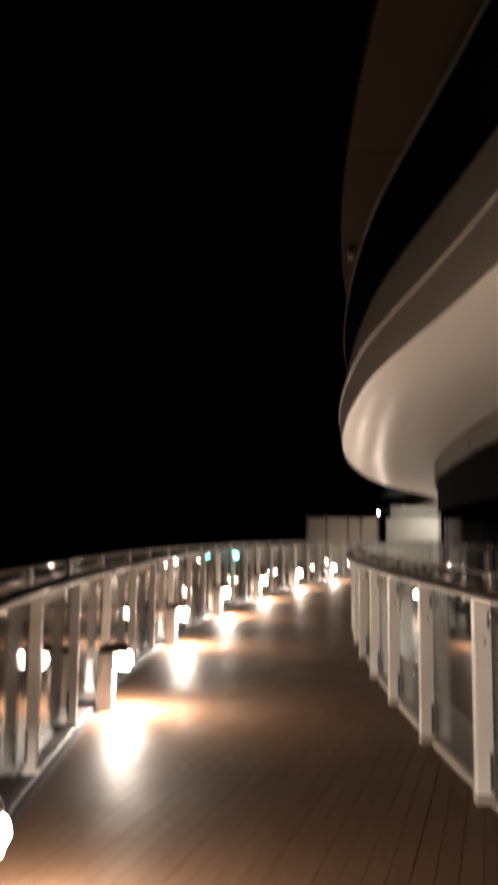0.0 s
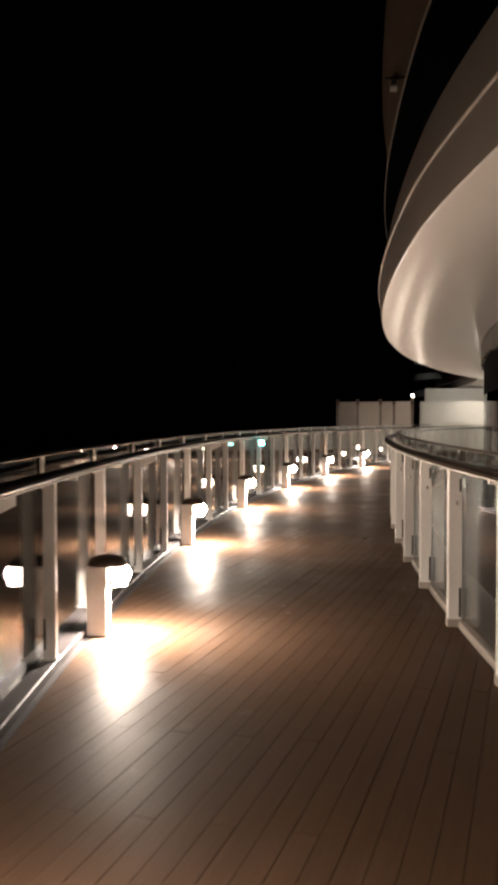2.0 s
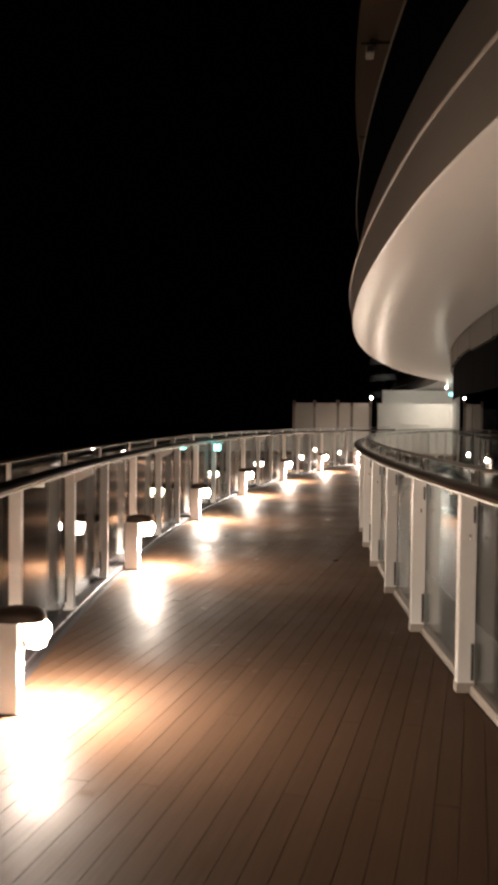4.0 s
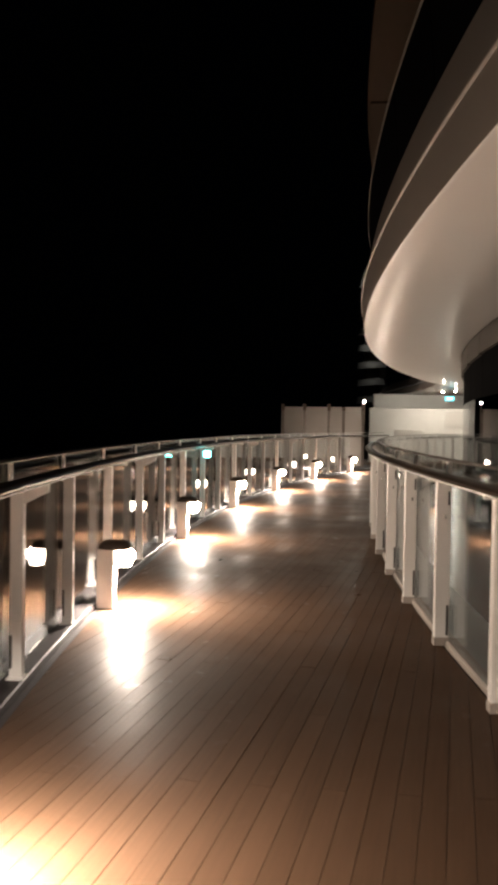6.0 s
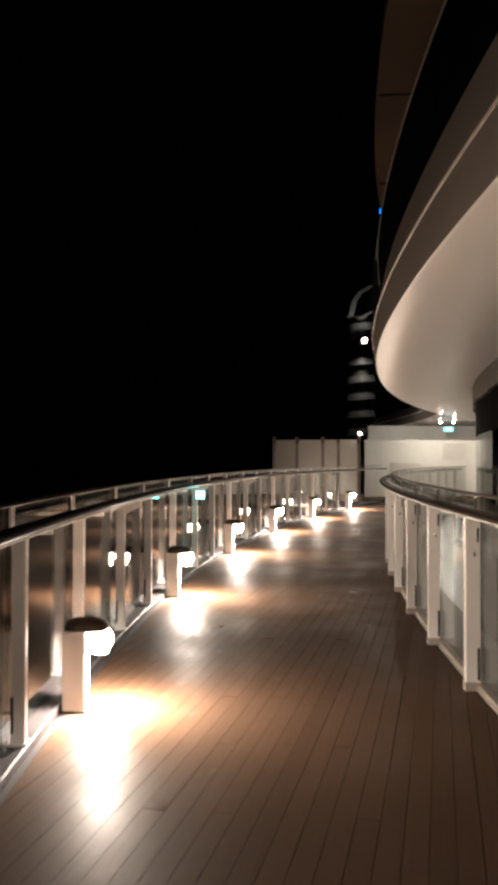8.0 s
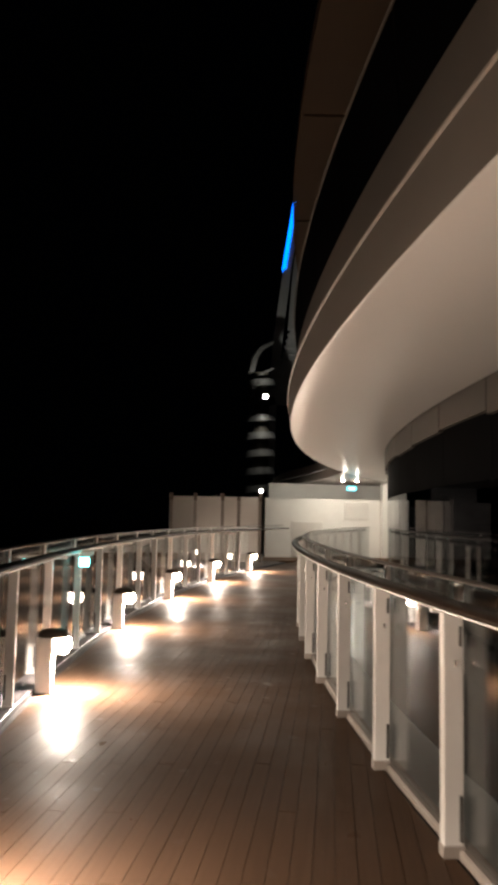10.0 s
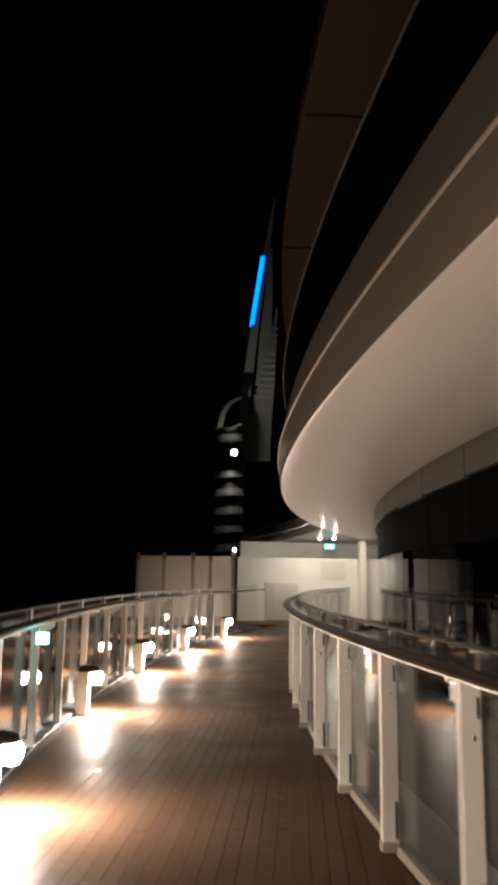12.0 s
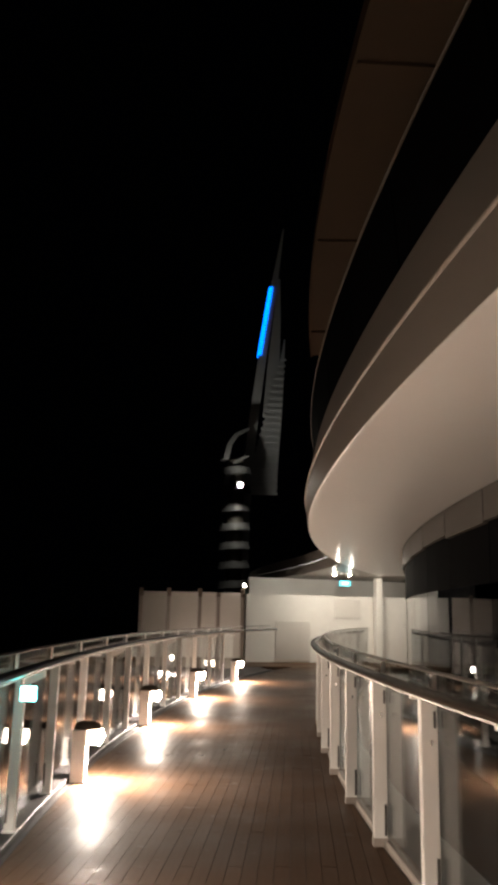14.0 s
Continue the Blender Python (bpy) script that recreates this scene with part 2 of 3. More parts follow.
# ---- large structure ----
sea = part("sea", (lambda bm: (bmesh.ops.create_circle(bm, cap_ends=True, segments=64, radius=3000, matrix=Matrix.Translation((0, 0, -26))), bm)[1])(bmesh.new()), SEA)
tagged(sea, "black night sea far below the deck", "sea", kind="structure")

hull = part("hull_side", sweep([(49.2, -0.12), (49.3, -0.2), (49.6, -25.9), (40.0, -25.9), (40.0, -0.3), (44.6, -0.3), (44.6, -0.12)], -30, 34), FASCIA)
tagged(hull, "grey painted hull side under the promenade", "hull", kind="structure")

floor = part("floor", sweep([(46.4, -0.012), (49.06, -0.012), (49.06, -0.12), (46.4, -0.12)], -30, 34, 0.5), CAULK)
tagged(floor, "teak plank deck with black caulked seams", "deck floor", kind="structure")

end_deck = part("end_deck", boxed(4.4, 16.0, 33.9, 38.6, -0.2, -0.016), TEAK)
tagged(end_deck, "brown deck before the end wall", "deck floor", kind="structure")

ledge = part("inner_ledge", sweep([(46.02, -0.1), (46.02, -0.015), (46.40, -0.015), (46.40, -0.1)], A0, A1), LEDGE)
tagged(ledge, "grey painted ledge behind the inner glass", "ledge", kind="structure")
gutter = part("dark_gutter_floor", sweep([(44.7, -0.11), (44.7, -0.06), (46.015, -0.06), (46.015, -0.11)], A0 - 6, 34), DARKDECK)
tagged(gutter, "dark glossy floor before the smoked glass", "floor", kind="structure")
margin = part("deck_margin", sweep([(48.952, -0.1), (48.952, 0.0), (48.99, 0.0), (48.99, -0.1)], -30, 34), MARGIN)
tagged(margin, "grey painted margin strip along the teak", "deck margin", kind="structure")
kerb = part("outer_kerb", sweep([(48.992, -0.1), (48.992, 0.042), (49.0, 0.05), (49.19, 0.05), (49.2, 0.042), (49.2, -0.1)], A0, A1), MARGIN)
tagged(kerb, "low grey kerb under the outer posts and glass", "kerb", kind="structure")
sill = part("inner_kerb", sweep([(46.41, -0.1), (46.41, 0.03), (46.42, 0.04), (46.49, 0.04), (46.50, 0.03), (46.50, -0.1)], A0, A1), TRIM)
tagged(sill, "low white kerb under the inner glass", "kerb", kind="structure")

# overhanging deck above the inner rail
soffit_a1 = 36.0
SKIRT_R = 45.06


def tuck(r, a):
    """The overhang draws in a little before the start of the walk."""
    f = min(1.0, max(0.0, (1.6 - a) / 4.2))
    return r - 0.14 * f * f * (3 - 2 * f)


ceiling = part("ceiling", sweep([(46.70, SOFFIT), (46.68, SOFFIT - 0.012), (SKIRT_R + 0.02, SOFFIT - 0.012), (SKIRT_R, SOFFIT), (SKIRT_R, SOFFIT + 0.1), (46.70, SOFFIT + 0.1)], A0 - 8, soffit_a1, 0.4, bend=tuck), SHELL, smooth=True)
tagged(ceiling, "glossy white curved soffit of the deck above", "soffit", kind="structure")
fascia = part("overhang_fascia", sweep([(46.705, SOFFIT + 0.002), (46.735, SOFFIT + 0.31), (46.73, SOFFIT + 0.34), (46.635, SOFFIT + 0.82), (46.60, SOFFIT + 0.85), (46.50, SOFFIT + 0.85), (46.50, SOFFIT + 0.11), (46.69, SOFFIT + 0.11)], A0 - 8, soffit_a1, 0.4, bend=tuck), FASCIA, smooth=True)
tagged(fascia, "grey-brown curved fascia of the overhanging deck", "fascia", kind="structure")
trim = part("trim", sweep(oval(46.737, SOFFIT + 0.325, 0.014, 0.014, 8), A0 - 8, soffit_a1, 0.4, bend=tuck), TRIM, smooth=True)
tagged(trim, "pale half-round moulding along the fascia", "moulding", kind="structure")

skirt = tagged(new("soffit_skirt"), "grey stepped skirt hanging inside the soffit", "skirt", kind="structure")
STEP = 2.2
a = A0 - 8.0
k = 0
while a < soffit_a1 - 0.1:
    b = min(a + STEP, soffit_a1)
    drop = 0.31 + 0.04 * (k % 3) / 2
    part("panel", sweep([(SKIRT_R - 0.005, SOFFIT + 0.05), (SKIRT_R - 0.005, SOFFIT - drop), (SKIRT_R - 0.06, SOFFIT - drop), (SKIRT_R - 0.06, SOFFIT + 0.05)], a, b - 0.03, 2.2), SKIRT, skirt)
    a, k = b, k + 1

smoked = tagged(new("smoked_glass_wall"), "tall smoked glass wall under the overhang", "glass wall", kind="structure")
a = A0 - 8.0
while a < soffit_a1 - 0.1:
    part("pane", sweep([(45.0, -0.05), (45.0, 1.88), (44.99, 1.88), (44.99, -0.05)], a, a + STEP - 0.04, 1.1), TINT, smoked)
    # Matte black band added so the glass up here mirrors no soffit.
    part("added_black_band", sweep([(45.002, 1.883), (45.002, 2.7), (44.98, 2.7), (44.98, 1.883)], a, a + STEP - 0.02, 1.1), NIGHTBLACK, smoked)
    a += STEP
# Added backdrop; its black stands in for the unlit depth behind the glass.
backdrop = part("black_backdrop", sweep([(40.5, -0.05), (40.5, 9.0), (40.3, 9.0), (40.3, -0.05)], A0 - 8, 34, 1.0), NIGHTBLACK)
tagged(backdrop, "black backdrop added behind the smoked glass for unlit depth", "wall", kind="structure")

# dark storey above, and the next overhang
upper_glass = part("upper_window_band", sweep([(45.20, SOFFIT + 0.7), (45.20, 5.99), (45.15, 5.99), (45.15, SOFFIT + 0.7)], A0 - 8, 36, 0.5), NIGHTBLACK)
tagged(upper_glass, "dark window band of the storey above", "window band", kind="structure")
upper_floor = part("upper_deck_floor", sweep([(45.2, SOFFIT + 0.6), (45.2, SOFFIT + 0.7), (46.495, SOFFIT + 0.7), (46.495, SOFFIT + 0.6)], A0 - 8, 36, 0.5), DARKDECK)
tagged(upper_floor, "dark floor of the deck above", "deck floor", kind="structure")
upper_rail = thing("upper_glass_railing", "dark glass railing with a thin grey top rail above the fascia", "railing")
part("top_rail", sweep(oval(46.67, 4.40, 0.007, 0.006, 8), A0 - 8, 31, 0.5, bend=tuck), SKIRT, upper_rail, "thin grey top rail", smooth=True)
a = A0 - 8.0
while a < 31:
    part("pane", sweep([(46.60, SOFFIT + 0.85), (46.66, 4.39), (46.65, 4.39), (46.59, SOFFIT + 0.85)], a, a + 1.96, 0.49, bend=tuck), NIGHTBLACK, upper_rail)
    a += 2.0
upper = tagged(new("upper_overhang"), "brown underside of the upper deck edge, darkened for dim light", "overhang", kind="structure")
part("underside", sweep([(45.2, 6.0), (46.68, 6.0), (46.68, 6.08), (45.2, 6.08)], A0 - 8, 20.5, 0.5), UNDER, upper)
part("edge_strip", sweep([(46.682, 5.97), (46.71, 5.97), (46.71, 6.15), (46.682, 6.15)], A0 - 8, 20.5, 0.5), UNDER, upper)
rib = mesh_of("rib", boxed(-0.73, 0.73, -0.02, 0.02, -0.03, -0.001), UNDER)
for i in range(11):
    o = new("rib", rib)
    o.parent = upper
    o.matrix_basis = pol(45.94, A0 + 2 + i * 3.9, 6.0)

camera_box = thing("security_camera", "small grey camera box under the upper deck edge", "security camera", "", pol(46.56, 7.3, 5.999))
part("bracket", boxed(-0.02, 0.02, -0.02, 0.02, -0.08, 0.0), FASCIA, camera_box)
part("housing", boxed(-0.05, 0.05, -0.12, 0.08, -0.17, -0.08, bevel=0.02), FASCIA, camera_box)
part("front_glass", boxed(-0.038, 0.038, -0.128, -0.12, -0.155, -0.095), SLOT, camera_box)

# far end: screen, bulkhead and canopy
bulkhead = part("wall_end", boxed(6.3, 15.5, 36.2, 36.4, -0.1, 2.2), WHITE)
tagged(bulkhead, "white painted end wall lit by lamps", "wall", kind="structure")
canopy_bm = bmesh.new()
edge = [Vector((7.15 + 2.15 * i / 14 + 0.18 * math.sin(2 * math.pi * i / 14), 29.6 + 18.4 * i / 14, 0)) for i in range(15)]
lines = []
for off, z in ((8.0, 2.86), (0.0, 2.86), (-0.05, 3.12), (0.02, 3.2), (0.06, 3.5), (8.0, 3.5)):
    lines.append([canopy_bm.verts.new((p.x + off, p.y, z)) for p in edge])
for u, w in zip(lines, lines[1:]):
    for i in range(14):
        canopy_bm.faces.new((u[i], u[i + 1], w[i + 1], w[i]))
bmesh.ops.recalc_face_normals(canopy_bm, faces=canopy_bm.faces)
# Paler paint than the main fascia stands in for light on this edge.
canopy = part("end_canopy", canopy_bm, TRIM)
tagged(canopy, "grey-brown canopy edge over the end wall, paled in place of light", "canopy", kind="structure")
set_back = part("wall_set_back", boxed(6.9, 16.0, 38.3, 38.5, -0.1, 2.85), WHITE)
tagged(set_back, "pale wall set back under the canopy", "wall", kind="structure")


# ---- railings ----
def gusset(reach, z0, z1, thick):
    """A plate that leans out from a post to carry a handrail."""
    bm = bmesh.new()
    pts = [(0.0, z0), (reach, z1 - 0.05), (reach, z1), (0.0, z1)]
    va = [bm.verts.new((x, -thick, z)) for x, z in pts]
    vb = [bm.verts.new((x, thick, z)) for x, z in pts]
    bm.faces.new(va[::-1])
    bm.faces.new(vb)
    for i in range(4):
        bm.faces.new((va[i], va[(i + 1) % 4], vb[(i + 1) % 4], vb[i]))
    bmesh.ops.recalc_face_normals(bm, faces=bm.faces)
    return bm


def child(name, me, parent, m=None):
    o = new(name, me)
    o.parent = parent
    if m is not None:
        o.matrix_basis = m
    return o


TALL = 1.215                  # top of posts and glass
lamp_angles = [0.34 + 4.41 * i for i in range(-4, 7)]
out_angles = [4.41 * i + b for i in range(-4, 7) for b in (-1.82, -0.46, 1.02)]
in_angles = [-2.28 + 1.516 * i for i in range(-12, 23)]

outer = thing("glass_railing", "white glass railing with dark handrail along the sea side", "railing", "deck railings")
handrail = part("handrail", sweep(oval(48.90, TOP - 0.025, 0.055, 0.025, 14), A0, A1, 0.25), DARKWOOD, outer, "dark varnished handrail", smooth=True)
part("rail_strip", sweep([(48.87, TOP - 0.058), (48.87, TOP - 0.049), (48.93, TOP - 0.049), (48.93, TOP - 0.058)], A0, A1, 0.25), RAILSTEEL, handrail, "bright steel strip under the handrail")
part("cap_rail", sweep(oval(49.085, TALL + 0.008, 0.04, 0.011, 10), A0, A1, 0.25), FASCIA, outer, "grey cap along the top of the glass", smooth=True)
post_me = mesh_of("post", boxed(-0.035, 0.035, -0.03, 0.03, 0.05, TOP - 0.05, bevel=0.007), WHITE)
foot_me = mesh_of("foot_plate", boxed(-0.046, 0.046, -0.045, 0.045, 0.05, 0.062, bevel=0.003), WHITE)
arm_me = mesh_of("arm", gusset(0.135, TOP - 0.17, TOP - 0.052, 0.02), WHITE)
stub_me = mesh_of("bracket", boxed(-0.05, -0.0355, -0.03, 0.03, TOP - 0.13, TALL, bevel=0.004), WHITE)
slim_me = mesh_of("arm", boxed(0.0, 0.13, -0.012, 0.012, TOP - 0.085, TOP - 0.056, bevel=0.003), WHITE)
slot_me = mesh_of("glass_clamp", boxed(-0.032, -0.018, -0.006, 0.006, 0.11, 0.29, bevel=0.002), SLOT)
pane_mes = {}
for k, (a, b) in enumerate(zip(out_angles, out_angles[1:])):
    p = child("post", post_me, outer, pol(R_OUT, a))
    child("foot_plate", foot_me, p)
    child("arm", arm_me if k % 3 == 0 else slim_me, p, Matrix.Translation((0.03, 0, 0)))
    child("bracket", stub_me, p)
    child("glass_clamp", slot_me, p, Matrix.Translation((0, -0.032, 0)))
    length = radians(round(b - a, 2)) * 49.10
    if k % 3 not in pane_mes:
        pane_mes[k % 3] = mesh_of("pane", boxed(-0.005, 0.005, -length / 2 + 0.012, length / 2 - 0.012, 0.052, TALL - 0.004), PANE)
    child("pane", pane_mes[k % 3], outer, pol(49.10, (a + b) / 2))

inner = thing("glass_railing", "white glass railing with dark handrail along the inner ledge", "railing", "deck railings")
handrail = part("handrail", sweep(oval(46.60, TOP - 0.025, 0.055, 0.025, 14), A0, A1 + 1, 0.25), DARKWOOD, inner, "dark varnished handrail", smooth=True)
part("rail_strip", sweep([(46.57, TOP - 0.058), (46.57, TOP - 0.049), (46.63, TOP - 0.049), (46.63, TOP - 0.058)], A0, A1 + 1, 0.25), RAILSTEEL, handrail, "bright steel strip under the handrail")
part("cap_rail", sweep(oval(46.462, TALL + 0.008, 0.03, 0.010, 10), A0, A1 + 1, 0.25), FASCIA, inner, "grey cap along the top of the glass", smooth=True)
post2_me = mesh_of("post", boxed(0.0, 0.095, -0.03, 0.03, 0.0, TOP - 0.05, bevel=0.007), WHITE)
foot2_me = mesh_of("foot_sleeve", boxed(-0.004, 0.099, -0.034, 0.034, 0.0, 0.055, bevel=0.003), TRIM)
clamp2_me = mesh_of("glass_clamp", boxed(0.072, 0.088, -0.006, 0.006, 0.07, 0.27, bevel=0.003), SLOT)
clamp3_me = mesh_of("top_clamp", boxed(0.072, 0.084, -0.006, 0.006, 0.93, 1.02, bevel=0.003), SLOT)
screw_me = mesh_of("screw", boxed(0.05, 0.062, -0.004, 0.004, 0.84, 0.868, bevel=0.002), STEEL)
arm2_me = mesh_of("arm", boxed(-0.05, 0.005, -0.018, 0.018, -0.02, 0.012, bevel=0.003), WHITE)
stub2_me = mesh_of("bracket", boxed(0.07, 0.0955, -0.03, 0.03, TOP - 0.048, TALL, bevel=0.004), WHITE)
pane2_len = radians(1.516) * 46.47
pane2_me = mesh_of("pane", boxed(-0.005, 0.005, -pane2_len / 2 + 0.012, pane2_len / 2 - 0.012, 0.045, TALL - 0.004), PANE)
for a in in_angles:
    p = child("post", post2_me, inner, pol(R_IN, a))
    child("foot_sleeve", foot2_me, p)
    child("glass_clamp", clamp2_me, p, Matrix.Translation((0, -0.032, 0)))
    child("top_clamp", clamp3_me, p, Matrix.Translation((0, -0.032, 0)))
    child("screw", screw_me, p, Matrix.Translation((0, -0.032, 0)))
    child("arm", arm2_me, p, Matrix.Translation((0, 0, TOP - 0.06)))
    child("bracket", stub2_me, p)
    child("pane", pane2_me, inner, pol(46.462, a + 0.758))


# ---- bollard lamps ----
def bollard_lamp(m):
    lamp = thing("bollard_lamp", "short white bollard lamp with a dark hood and a lit globe", "deck lamp", "bollard lamps along the rail", m)
    part("stand", boxed(-0.085, 0.05, -0.06, 0.06, 0.0, 0.462, bevel=0.012), WHITE, lamp)
    bm = bmesh.new()
    bmesh.ops.create_uvsphere(bm, u_segments=24, v_segments=12, radius=1.0)
    bmesh.ops.bisect_plane(bm, geom=bm.verts[:] + bm.edges[:] + bm.faces[:], plane_co=(0, 0, 0), plane_no=(0, 0, 1), clear_inner=True)
    bmesh.ops.holes_fill(bm, edges=[e for e in bm.edges if e.is_boundary], sides=0)
    for v in bm.verts:
        v.co = (0.045 + 0.128 * math.copysign(abs(v.co.x) ** 0.75, v.co.x), 0.078 * math.copysign(abs(v.co.y) ** 0.8, v.co.y), 0.464 + 0.072 * v.co.z ** 0.7)
    part("hood", bm, HOOD, lamp, "dark bronze dome hood", smooth=True)
    bm = bmesh.new()
    bmesh.ops.create_uvsphere(bm, u_segments=20, v_segments=12, radius=1.0, matrix=Matrix.Rotation(radians(90), 4, "Y"))
    # Globe split into zones; the upper one is set brighter to light the soffit.
    front, upper_half = bm.copy(), bm.copy()
    for b, zone in ((bm, 0), (front, 1), (upper_half, 2)):
        gone = []
        for f in b.faces:
            c = f.calc_center_median()
            mine = 0 if c.z < -0.72 else 2 if c.z > 0.3 and c.x > 0.5 and abs(c.y) < 0.35 else 1 if c.x > 0.7 and abs(c.y) < 0.48 else 0
            if mine != zone:
                gone.append(f)
        bmesh.ops.delete(b, geom=gone, context="FACES")
        for v in b.verts:
            v.co = (0.125 + 0.072 * v.co.x, 0.070 * v.co.y, 0.408 + 0.068 * v.co.z)
    # Added disc brightens the deck; the collar above it stops its upward light.
    lower = bmesh.new()
    bmesh.ops.create_circle(lower, cap_ends=True, segments=20, radius=0.046, matrix=Matrix.Translation((0.128, 0, 0.3335)))
    part("collar", cylinder(bmesh.new(), (0.128, 0, 0.334), (0.128, 0, 0.366), 0.047, 0.052, 20), GLOW, lamp, "glowing collar added to block the disc's upward light", smooth=True)
    part("globe", bm, GLOW, lamp, "glowing frosted glass globe", smooth=True)
    part("lens", front, GLOBE, lamp, "bright warm white lens", smooth=True)
    part("upper_globe_zone", upper_half, UPPER, lamp, "globe zone made brighter to light the soffit", smooth=True)
    part("added_deck_disc", lower, DOWN, lamp, "glowing disc added to light the deck", smooth=True)
    part("knob", cylinder(bmesh.new(), (0.068, 0, 0.325), (0.068, 0, 0.375), 0.012, n=10), HOOD, lamp)
    part("foot", boxed(-0.09, 0.055, -0.065, 0.065, 0.0, 0.012, bevel=0.003), HOOD, lamp)
    return lamp


first_lamp = bollard_lamp(pol(R_LAMP, lamp_angles[0]))
for a in lamp_angles[1:]:
    copy_thing(first_lamp, pol(R_LAMP, a))
side_deck = part("side_deck", boxed(1.6, 6.2, 30.2, 36.0, -0.3, -0.02), MARGIN)
tagged(side_deck, "grey side deck before the windscreen", "deck floor", kind="structure")
copy_thing(first_lamp, pose(2.95, 31.0, -0.02, 0, 0, 25))

# ---- small lit sign on the sea-side rail ----
sign = thing("exit_sign", "small glowing teal sign hung under the handrail", "sign", "", pol(48.84, 10.6, TOP - 0.19))
part("light_box", boxed(-0.045, 0.045, -0.02, 0.02, 0.0, 0.085, bevel=0.004), TEAL, sign, "glowing teal light box")
part("arrow", boxed(-0.03, 0.0, -0.024, -0.0205, 0.02, 0.065), SIGNWHITE, sign, "white bar on the sign")
part("mark", boxed(0.012, 0.028, -0.024, -0.0205, 0.02, 0.065), SIGNWHITE, sign, "white bar on the sign")
part("hanger", boxed(-0.05, -0.03, -0.008, 0.008, 0.085, 0.16), STEEL, sign)


# ---- end screen ----
screen = thing("windscreen", "white panelled windscreen between dark posts", "windscreen", "")
sp = [Vector((2.55, 34.1, 0)), Vector((3.33, 33.8, 0)), Vector((4.21, 33.5, 0)), Vector((4.72, 33.28, 0)), Vector((5.4, 33.0, 0))]
for i, (p, q) in enumerate(zip(sp, sp[1:])):
    d = (q - p).normalized()
    m = Matrix.Translation(p) @ Matrix.Rotation(math.atan2(d.y, d.x), 4, "Z")
    part("panel", boxed(0.05, (q - p).length - 0.05, -0.015, 0.015, -0.05, 2.13), FROSTED, screen, m=m)
for i, p in enumerate(sp):
    o = part("post", boxed(-0.05, 0.05, -0.07, 0.05, -0.1, 2.2 if i != 3 else 2.12, bevel=0.006), FASCIA, screen, m=Matrix.Translation(p))
    part("cap", boxed(-0.06, 0.06, -0.08, 0.06, 2.0, 2.24 if i != 3 else 2.1, bevel=0.006), HOOD, o)

def louvred_vent(x, z0, w, h, label):
    vent = thing("louvred_shutter", label, "shutter", "shutters in the end wall", pose(x, 36.19, z0))
    part("frame", boxed(-w / 2 - 0.04, w / 2 + 0.04, -0.02, 0.005, -0.03, h + 0.03), WHITE, vent)
    slat = mesh_of("slat", boxed(-w / 2, w / 2, -0.035, -0.02, 0.0, 0.03), WHITE)
    for i in range(int(h / 0.053)):
        child("slat", slat, vent, Matrix.Translation((0, 0, 0.02 + i * 0.053)) @ Matrix.Rotation(0.4, 4, "X"))


column = part("end_column", boxed(10.85, 11.09, 35.95, 36.19, -0.02, 2.855, bevel=0.03), WHITE)
tagged(column, "white column before the end wall", "column", kind="structure")
exit_box = thing("exit_sign", "small glowing teal sign under the end canopy", "sign", "", pose(8.7, 33.3, 2.45))
part("light_box", boxed(-0.16, 0.16, -0.03, 0.03, 0.0, 0.14, bevel=0.006), DIMTEAL, exit_box, "glowing teal light box")
part("mark", boxed(-0.09, 0.09, -0.034, -0.0305, 0.04, 0.1), SIGNWHITE, exit_box, "white bar on the sign")
part("hanger", boxed(-0.01, 0.01, -0.01, 0.01, 0.14, 0.44), STEEL, exit_box)
louvred_vent(7.95, 0.05, 1.16, 1.28, "white louvred shutter low in the end wall")
louvred_vent(9.9, 1.46, 0.9, 0.66, "small white louvred vent high in the end wall")
post_lamp = thing("post_lamp", "small bright lamp on a windscreen post", "lamp", "", pose(5.4, 32.86, 2.1))
part("bracket", boxed(-0.02, 0.02, -0.02, 0.08, 0.0, 0.22), HOOD, post_lamp)
part("lens", (lambda bm: (bmesh.ops.create_uvsphere(bm, u_segments=14, v_segments=8, radius=0.045, matrix=Matrix.Translation((0, -0.04, 0.24))), bm)[1])(bmesh.new()), DIMSPARK, post_lamp, "glowing white lens")

# ---- lamps under the end canopy ----
def canopy_lamp(m):
    lamp = thing("canopy_lamp", "small round white lamp under the end canopy", "ceiling lamp", "canopy lamps", m)
    part("ring", cylinder(bmesh.new(), (0, 0, -0.03), (0, 0, 0), 0.09, n=16), WHITE, lamp)
    bm = bmesh.new()
    bmesh.ops.create_uvsphere(bm, u_segments=14, v_segments=8, radius=1.0, matrix=Matrix.Translation((0, 0, -0.035)) @ Matrix.Diagonal((0.03, 0.03, 0.02, 1)))
    part("lens", bm, SPARK, lamp, "glowing white lens")
    return lamp


one = canopy_lamp(pose(8.72, 34.3, 2.855))
# The last one, at x 11.4, is added only to brighten the end wall.
for x, y in ((9.2, 34.2), (11.4, 34.0)):
    copy_thing(one, pose(x, y, 2.855))


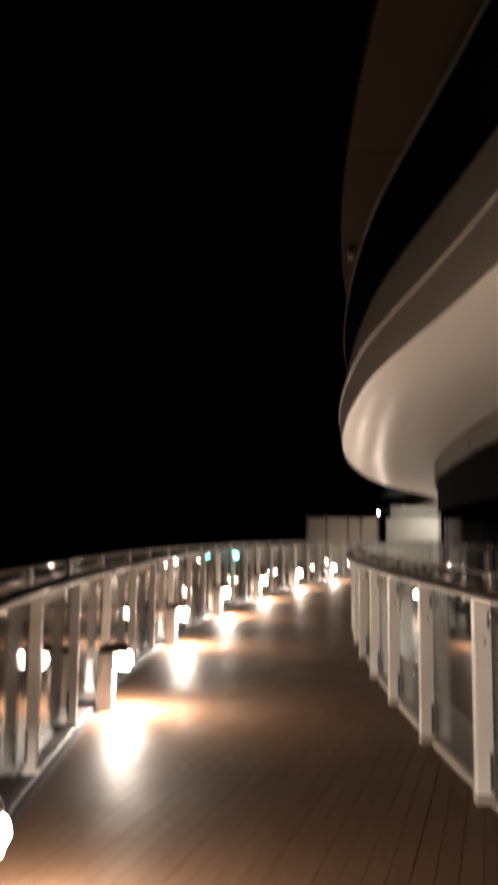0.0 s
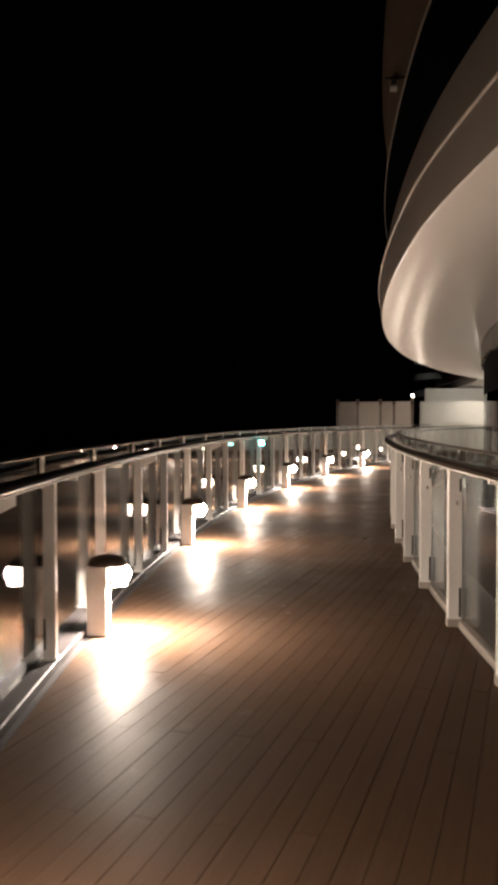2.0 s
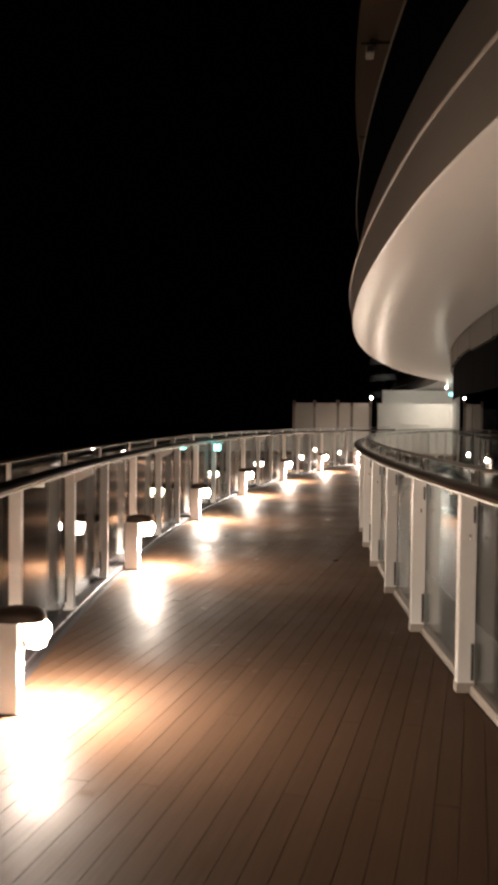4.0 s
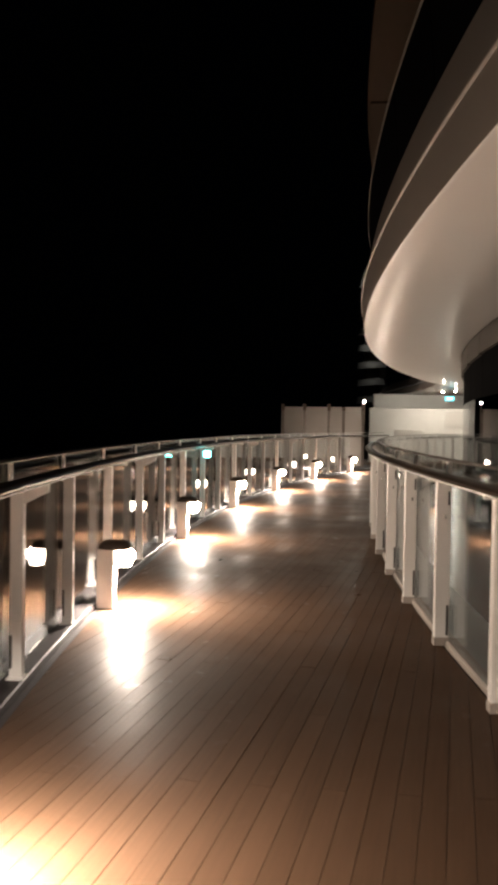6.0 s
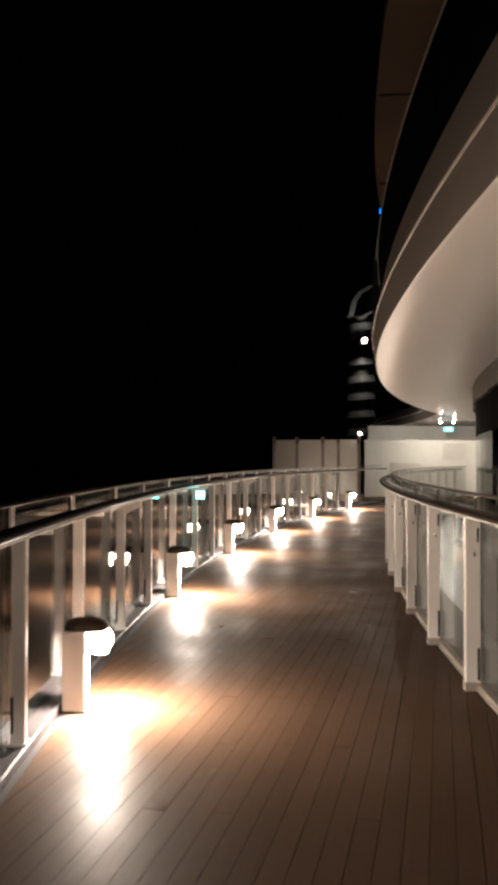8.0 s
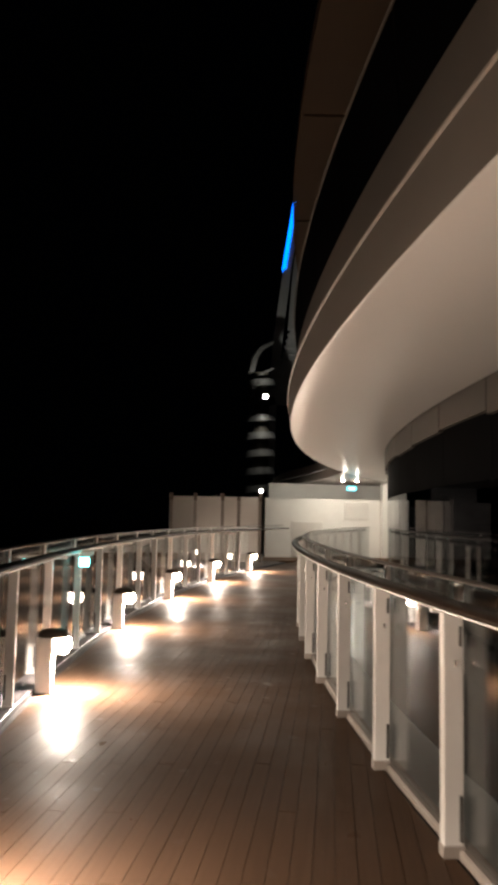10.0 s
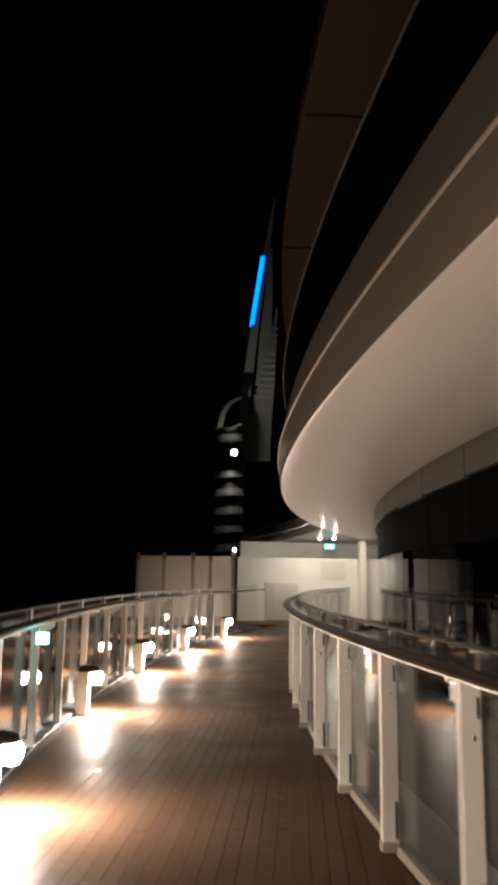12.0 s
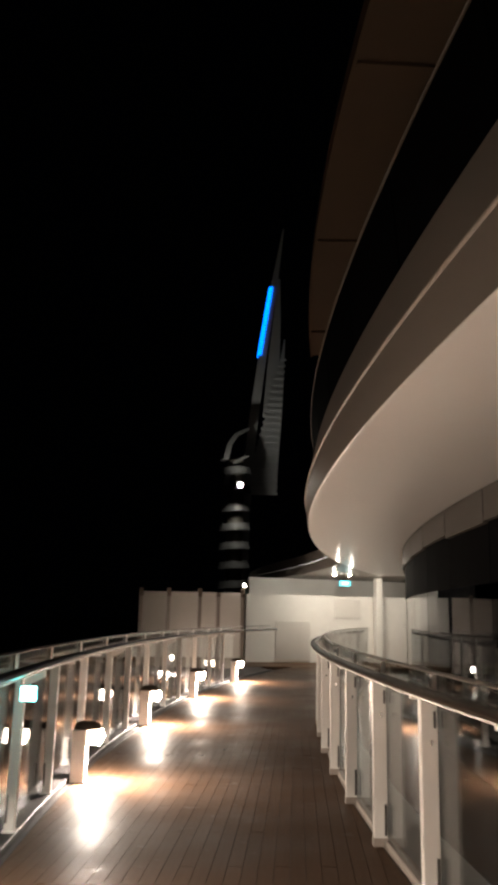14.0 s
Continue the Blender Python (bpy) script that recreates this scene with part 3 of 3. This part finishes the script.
# ---- mast and funnel stack far astern ----
def blade(points, thick):
    """A tapering blade through (x, z, half width) rows."""
    bm = bmesh.new()
    rings = [[bm.verts.new((x + sx * w, sy * thick, z)) for sx, sy in ((-1, -1), (1, -1), (1, 1), (-1, 1))] for x, z, w in points]
    for u, w in zip(rings, rings[1:]):
        for j in range(4):
            bm.faces.new((u[j], u[(j + 1) % 4], w[(j + 1) % 4], w[j]))
    bm.faces.new(rings[0][::-1])
    bm.faces.new(rings[-1])
    return bm


mast = thing("mast", "tall grey leaning mast with a blue light strip", "mast", "", pose(12.9, 60.0, 0, 0, 0, -14))
part("spine", blade([(-1.4, -26.2, 0.6), (-1.0, 8, 0.35), (-0.55, 14, 0.3), (0.0, 18.8, 0.28), (0.7, 23.8, 0.22), (1.3, 28.2, 0.05)], 0.3), MAST, mast)
part("leg", blade([(0.1, 9.3, 1.0), (0.2, 10.5, 0.92), (0.9, 15, 0.5), (1.35, 18.5, 0.14), (1.5, 20.0, 0.03)], 0.25), MAST, mast)
part("web", blade([(0.6, 14.5, 0.5), (0.75, 18, 0.42), (0.95, 21.5, 0.25), (1.05, 24.5, 0.08)], 0.05), MAST, mast)
for i in range(9):
    f, g = i / 9, (i + 0.93) / 9
    part("light_segment", blade([(-0.22 + 0.72 * f, 18.8 + 5.0 * f, 0.14), (-0.22 + 0.72 * g, 18.8 + 5.0 * g, 0.14)], 0.36), BLUE, mast, "glowing blue light segment")
rung = mesh_of("rung", boxed(-1, 1, -0.36, -0.25, 0, 0.14), MAST)
for i in range(22):
    f = i / 21
    child("rung", rung, mast, Matrix.Translation((0.1 + 1.3 * f ** 1.2, 0, 9.2 + i * 0.44)) @ Matrix.Diagonal((1.05 - 0.85 * f, 1, 1, 1)))
flood = thing("mast_floodlight", "small bright floodlight on the funnel tower", "floodlight", "", pose(10.1, 53.5, 8.75))
part("housing", boxed(-0.16, 0.16, 0.2, 0.5, -0.14, 0.16, bevel=0.04), MAST, flood)
part("bracket", boxed(-0.06, 0.06, 0.5, 1.7, -0.06, 0.06), MAST, flood)
part("lens", (lambda bm: (bmesh.ops.create_uvsphere(bm, u_segments=16, v_segments=8, radius=0.055, matrix=Matrix.Translation((0, 0, 0.02))), bm)[1])(bmesh.new()), FLOOD, flood, "glowing white lens")

stack = thing("funnel_stack", "dark stacked funnel tower with curved plates", "funnel", "", pose(10.35, 56.0, 0))
part("core", cylinder(bmesh.new(), (0, 0, -26.2), (0, 0, 10.6), 0.55, 0.5, 20), SLOT, stack)
plate = mesh_of("plate", cylinder(bmesh.new(), (0, 0, 0), (0, 0, 0.42), 0.95, 0.85, 24), STACK)
for i in range(7):
    child("plate", plate, stack, Matrix.Translation((0, 0, 3.0 + i * 1.12)) @ Matrix.Rotation(radians(-4), 4, "Y"))
fin = mesh_of("fin", blade([(-0.75, 0.0, 0.16), (-0.55, 0.9, 0.16), (-0.1, 1.6, 0.15), (0.6, 2.0, 0.12)], 0.5), STACK)
for z in (8.9, 10.6):
    child("fin", fin, stack, Matrix.Translation((0, 0, z)))


# ---- deck planks ----
TURN = 17.5
PW = 0.0968
d = Vector((math.sin(radians(TURN)), math.cos(radians(TURN)), 0))
e = Vector((math.cos(radians(TURN)), -math.sin(radians(TURN)), 0))
o0 = Vector((0, CY, 0))
rel = Vector((CX, CY, 0)) - o0
d0, s0 = rel.dot(e), rel.dot(d)
RO, RI = 48.95, 46.52


def chord(u, r):
    q = r * r - (d0 - u) ** 2
    return math.sqrt(q) if q > 0 else None


rest = bmesh.new()
rng = random.Random(7)
near = []
for k in range(-90, 170):
    u0, u1 = 0.0574 + k * PW + 0.0015, 0.0574 + (k + 1) * PW - 0.0012
    c = [(chord(u, RO), chord(u, RI)) for u in (u0, u1)]
    if c[0][0] is None or c[1][0] is None:
        continue
    spans = []
    if c[0][1] is None or c[1][1] is None:
        spans.append(((s0 - c[0][0], s0 - c[1][0]), (s0 + c[0][0], s0 + c[1][0])))
    else:
        spans.append(((s0 - c[0][0], s0 - c[1][0]), (s0 - c[0][1], s0 - c[1][1])))
        spans.append(((s0 + c[0][1], s0 + c[1][1]), (s0 + c[0][0], s0 + c[1][0])))
    for lo, hi in spans:
        lo = (max(lo[0], -16), max(lo[1], -16))
        hi = (min(hi[0], 34), min(hi[1], 34))
        if min(hi) - max(lo) < 0.05:
            continue
        row = -2.9 + 0.155 * (u0 - 0.28) + (k % 3) * 0.8
        s = row + 2.4 * math.ceil((max(lo) + 0.3 - row) / 2.4)
        cuts = []
        while s < min(hi) - 0.3:
            cut = s + rng.uniform(-0.012, 0.012)
            cuts.append((cut, cut))
            s += 2.4
        ends = [lo] + cuts + [hi]
        for p, q in zip(ends, ends[1:]):
            lift = rng.uniform(-0.0012, 0.0)
            corners = [o0 + e * u0 + d * (p[0] + 0.0008), o0 + e * u1 + d * (p[1] + 0.0008), o0 + e * u1 + d * (q[1] - 0.0008), o0 + e * u0 + d * (q[0] - 0.0008)]
            mid = sum((v for v in corners), Vector()) / 4
            near.append((mid.y, corners, lift))
near.sort(key=lambda n: abs(n[0] - 9.0))
for i, (_, corners, lift) in enumerate(near):
    if i < 300:
        bm = bmesh.new()
        mid = sum((v for v in corners), Vector()) / 4
    else:
        bm, mid = rest, Vector()
    m = Matrix.Rotation(radians(TURN), 4, "Z") if i < 300 else Matrix()
    bot = [bm.verts.new(m @ (v - mid) + Vector((0, 0, -0.011))) for v in corners]
    top = [bm.verts.new(m @ (v - mid) + Vector((0, 0, lift))) for v in corners]
    bm.faces.new(top)
    for j in range(4):
        bm.faces.new((bot[j], bot[(j + 1) % 4], top[(j + 1) % 4], top[j]))
    if i < 300:
        bmesh.ops.recalc_face_normals(bm, faces=bm.faces)
        part("plank", bm, TEAK, floor, m=Matrix.Translation(mid) @ Matrix.Rotation(radians(-TURN), 4, "Z"))
bmesh.ops.recalc_face_normals(rest, faces=rest.faces)
far_planks = part("planks", rest, TEAK, floor)
far_planks["kind"] = "stuff"
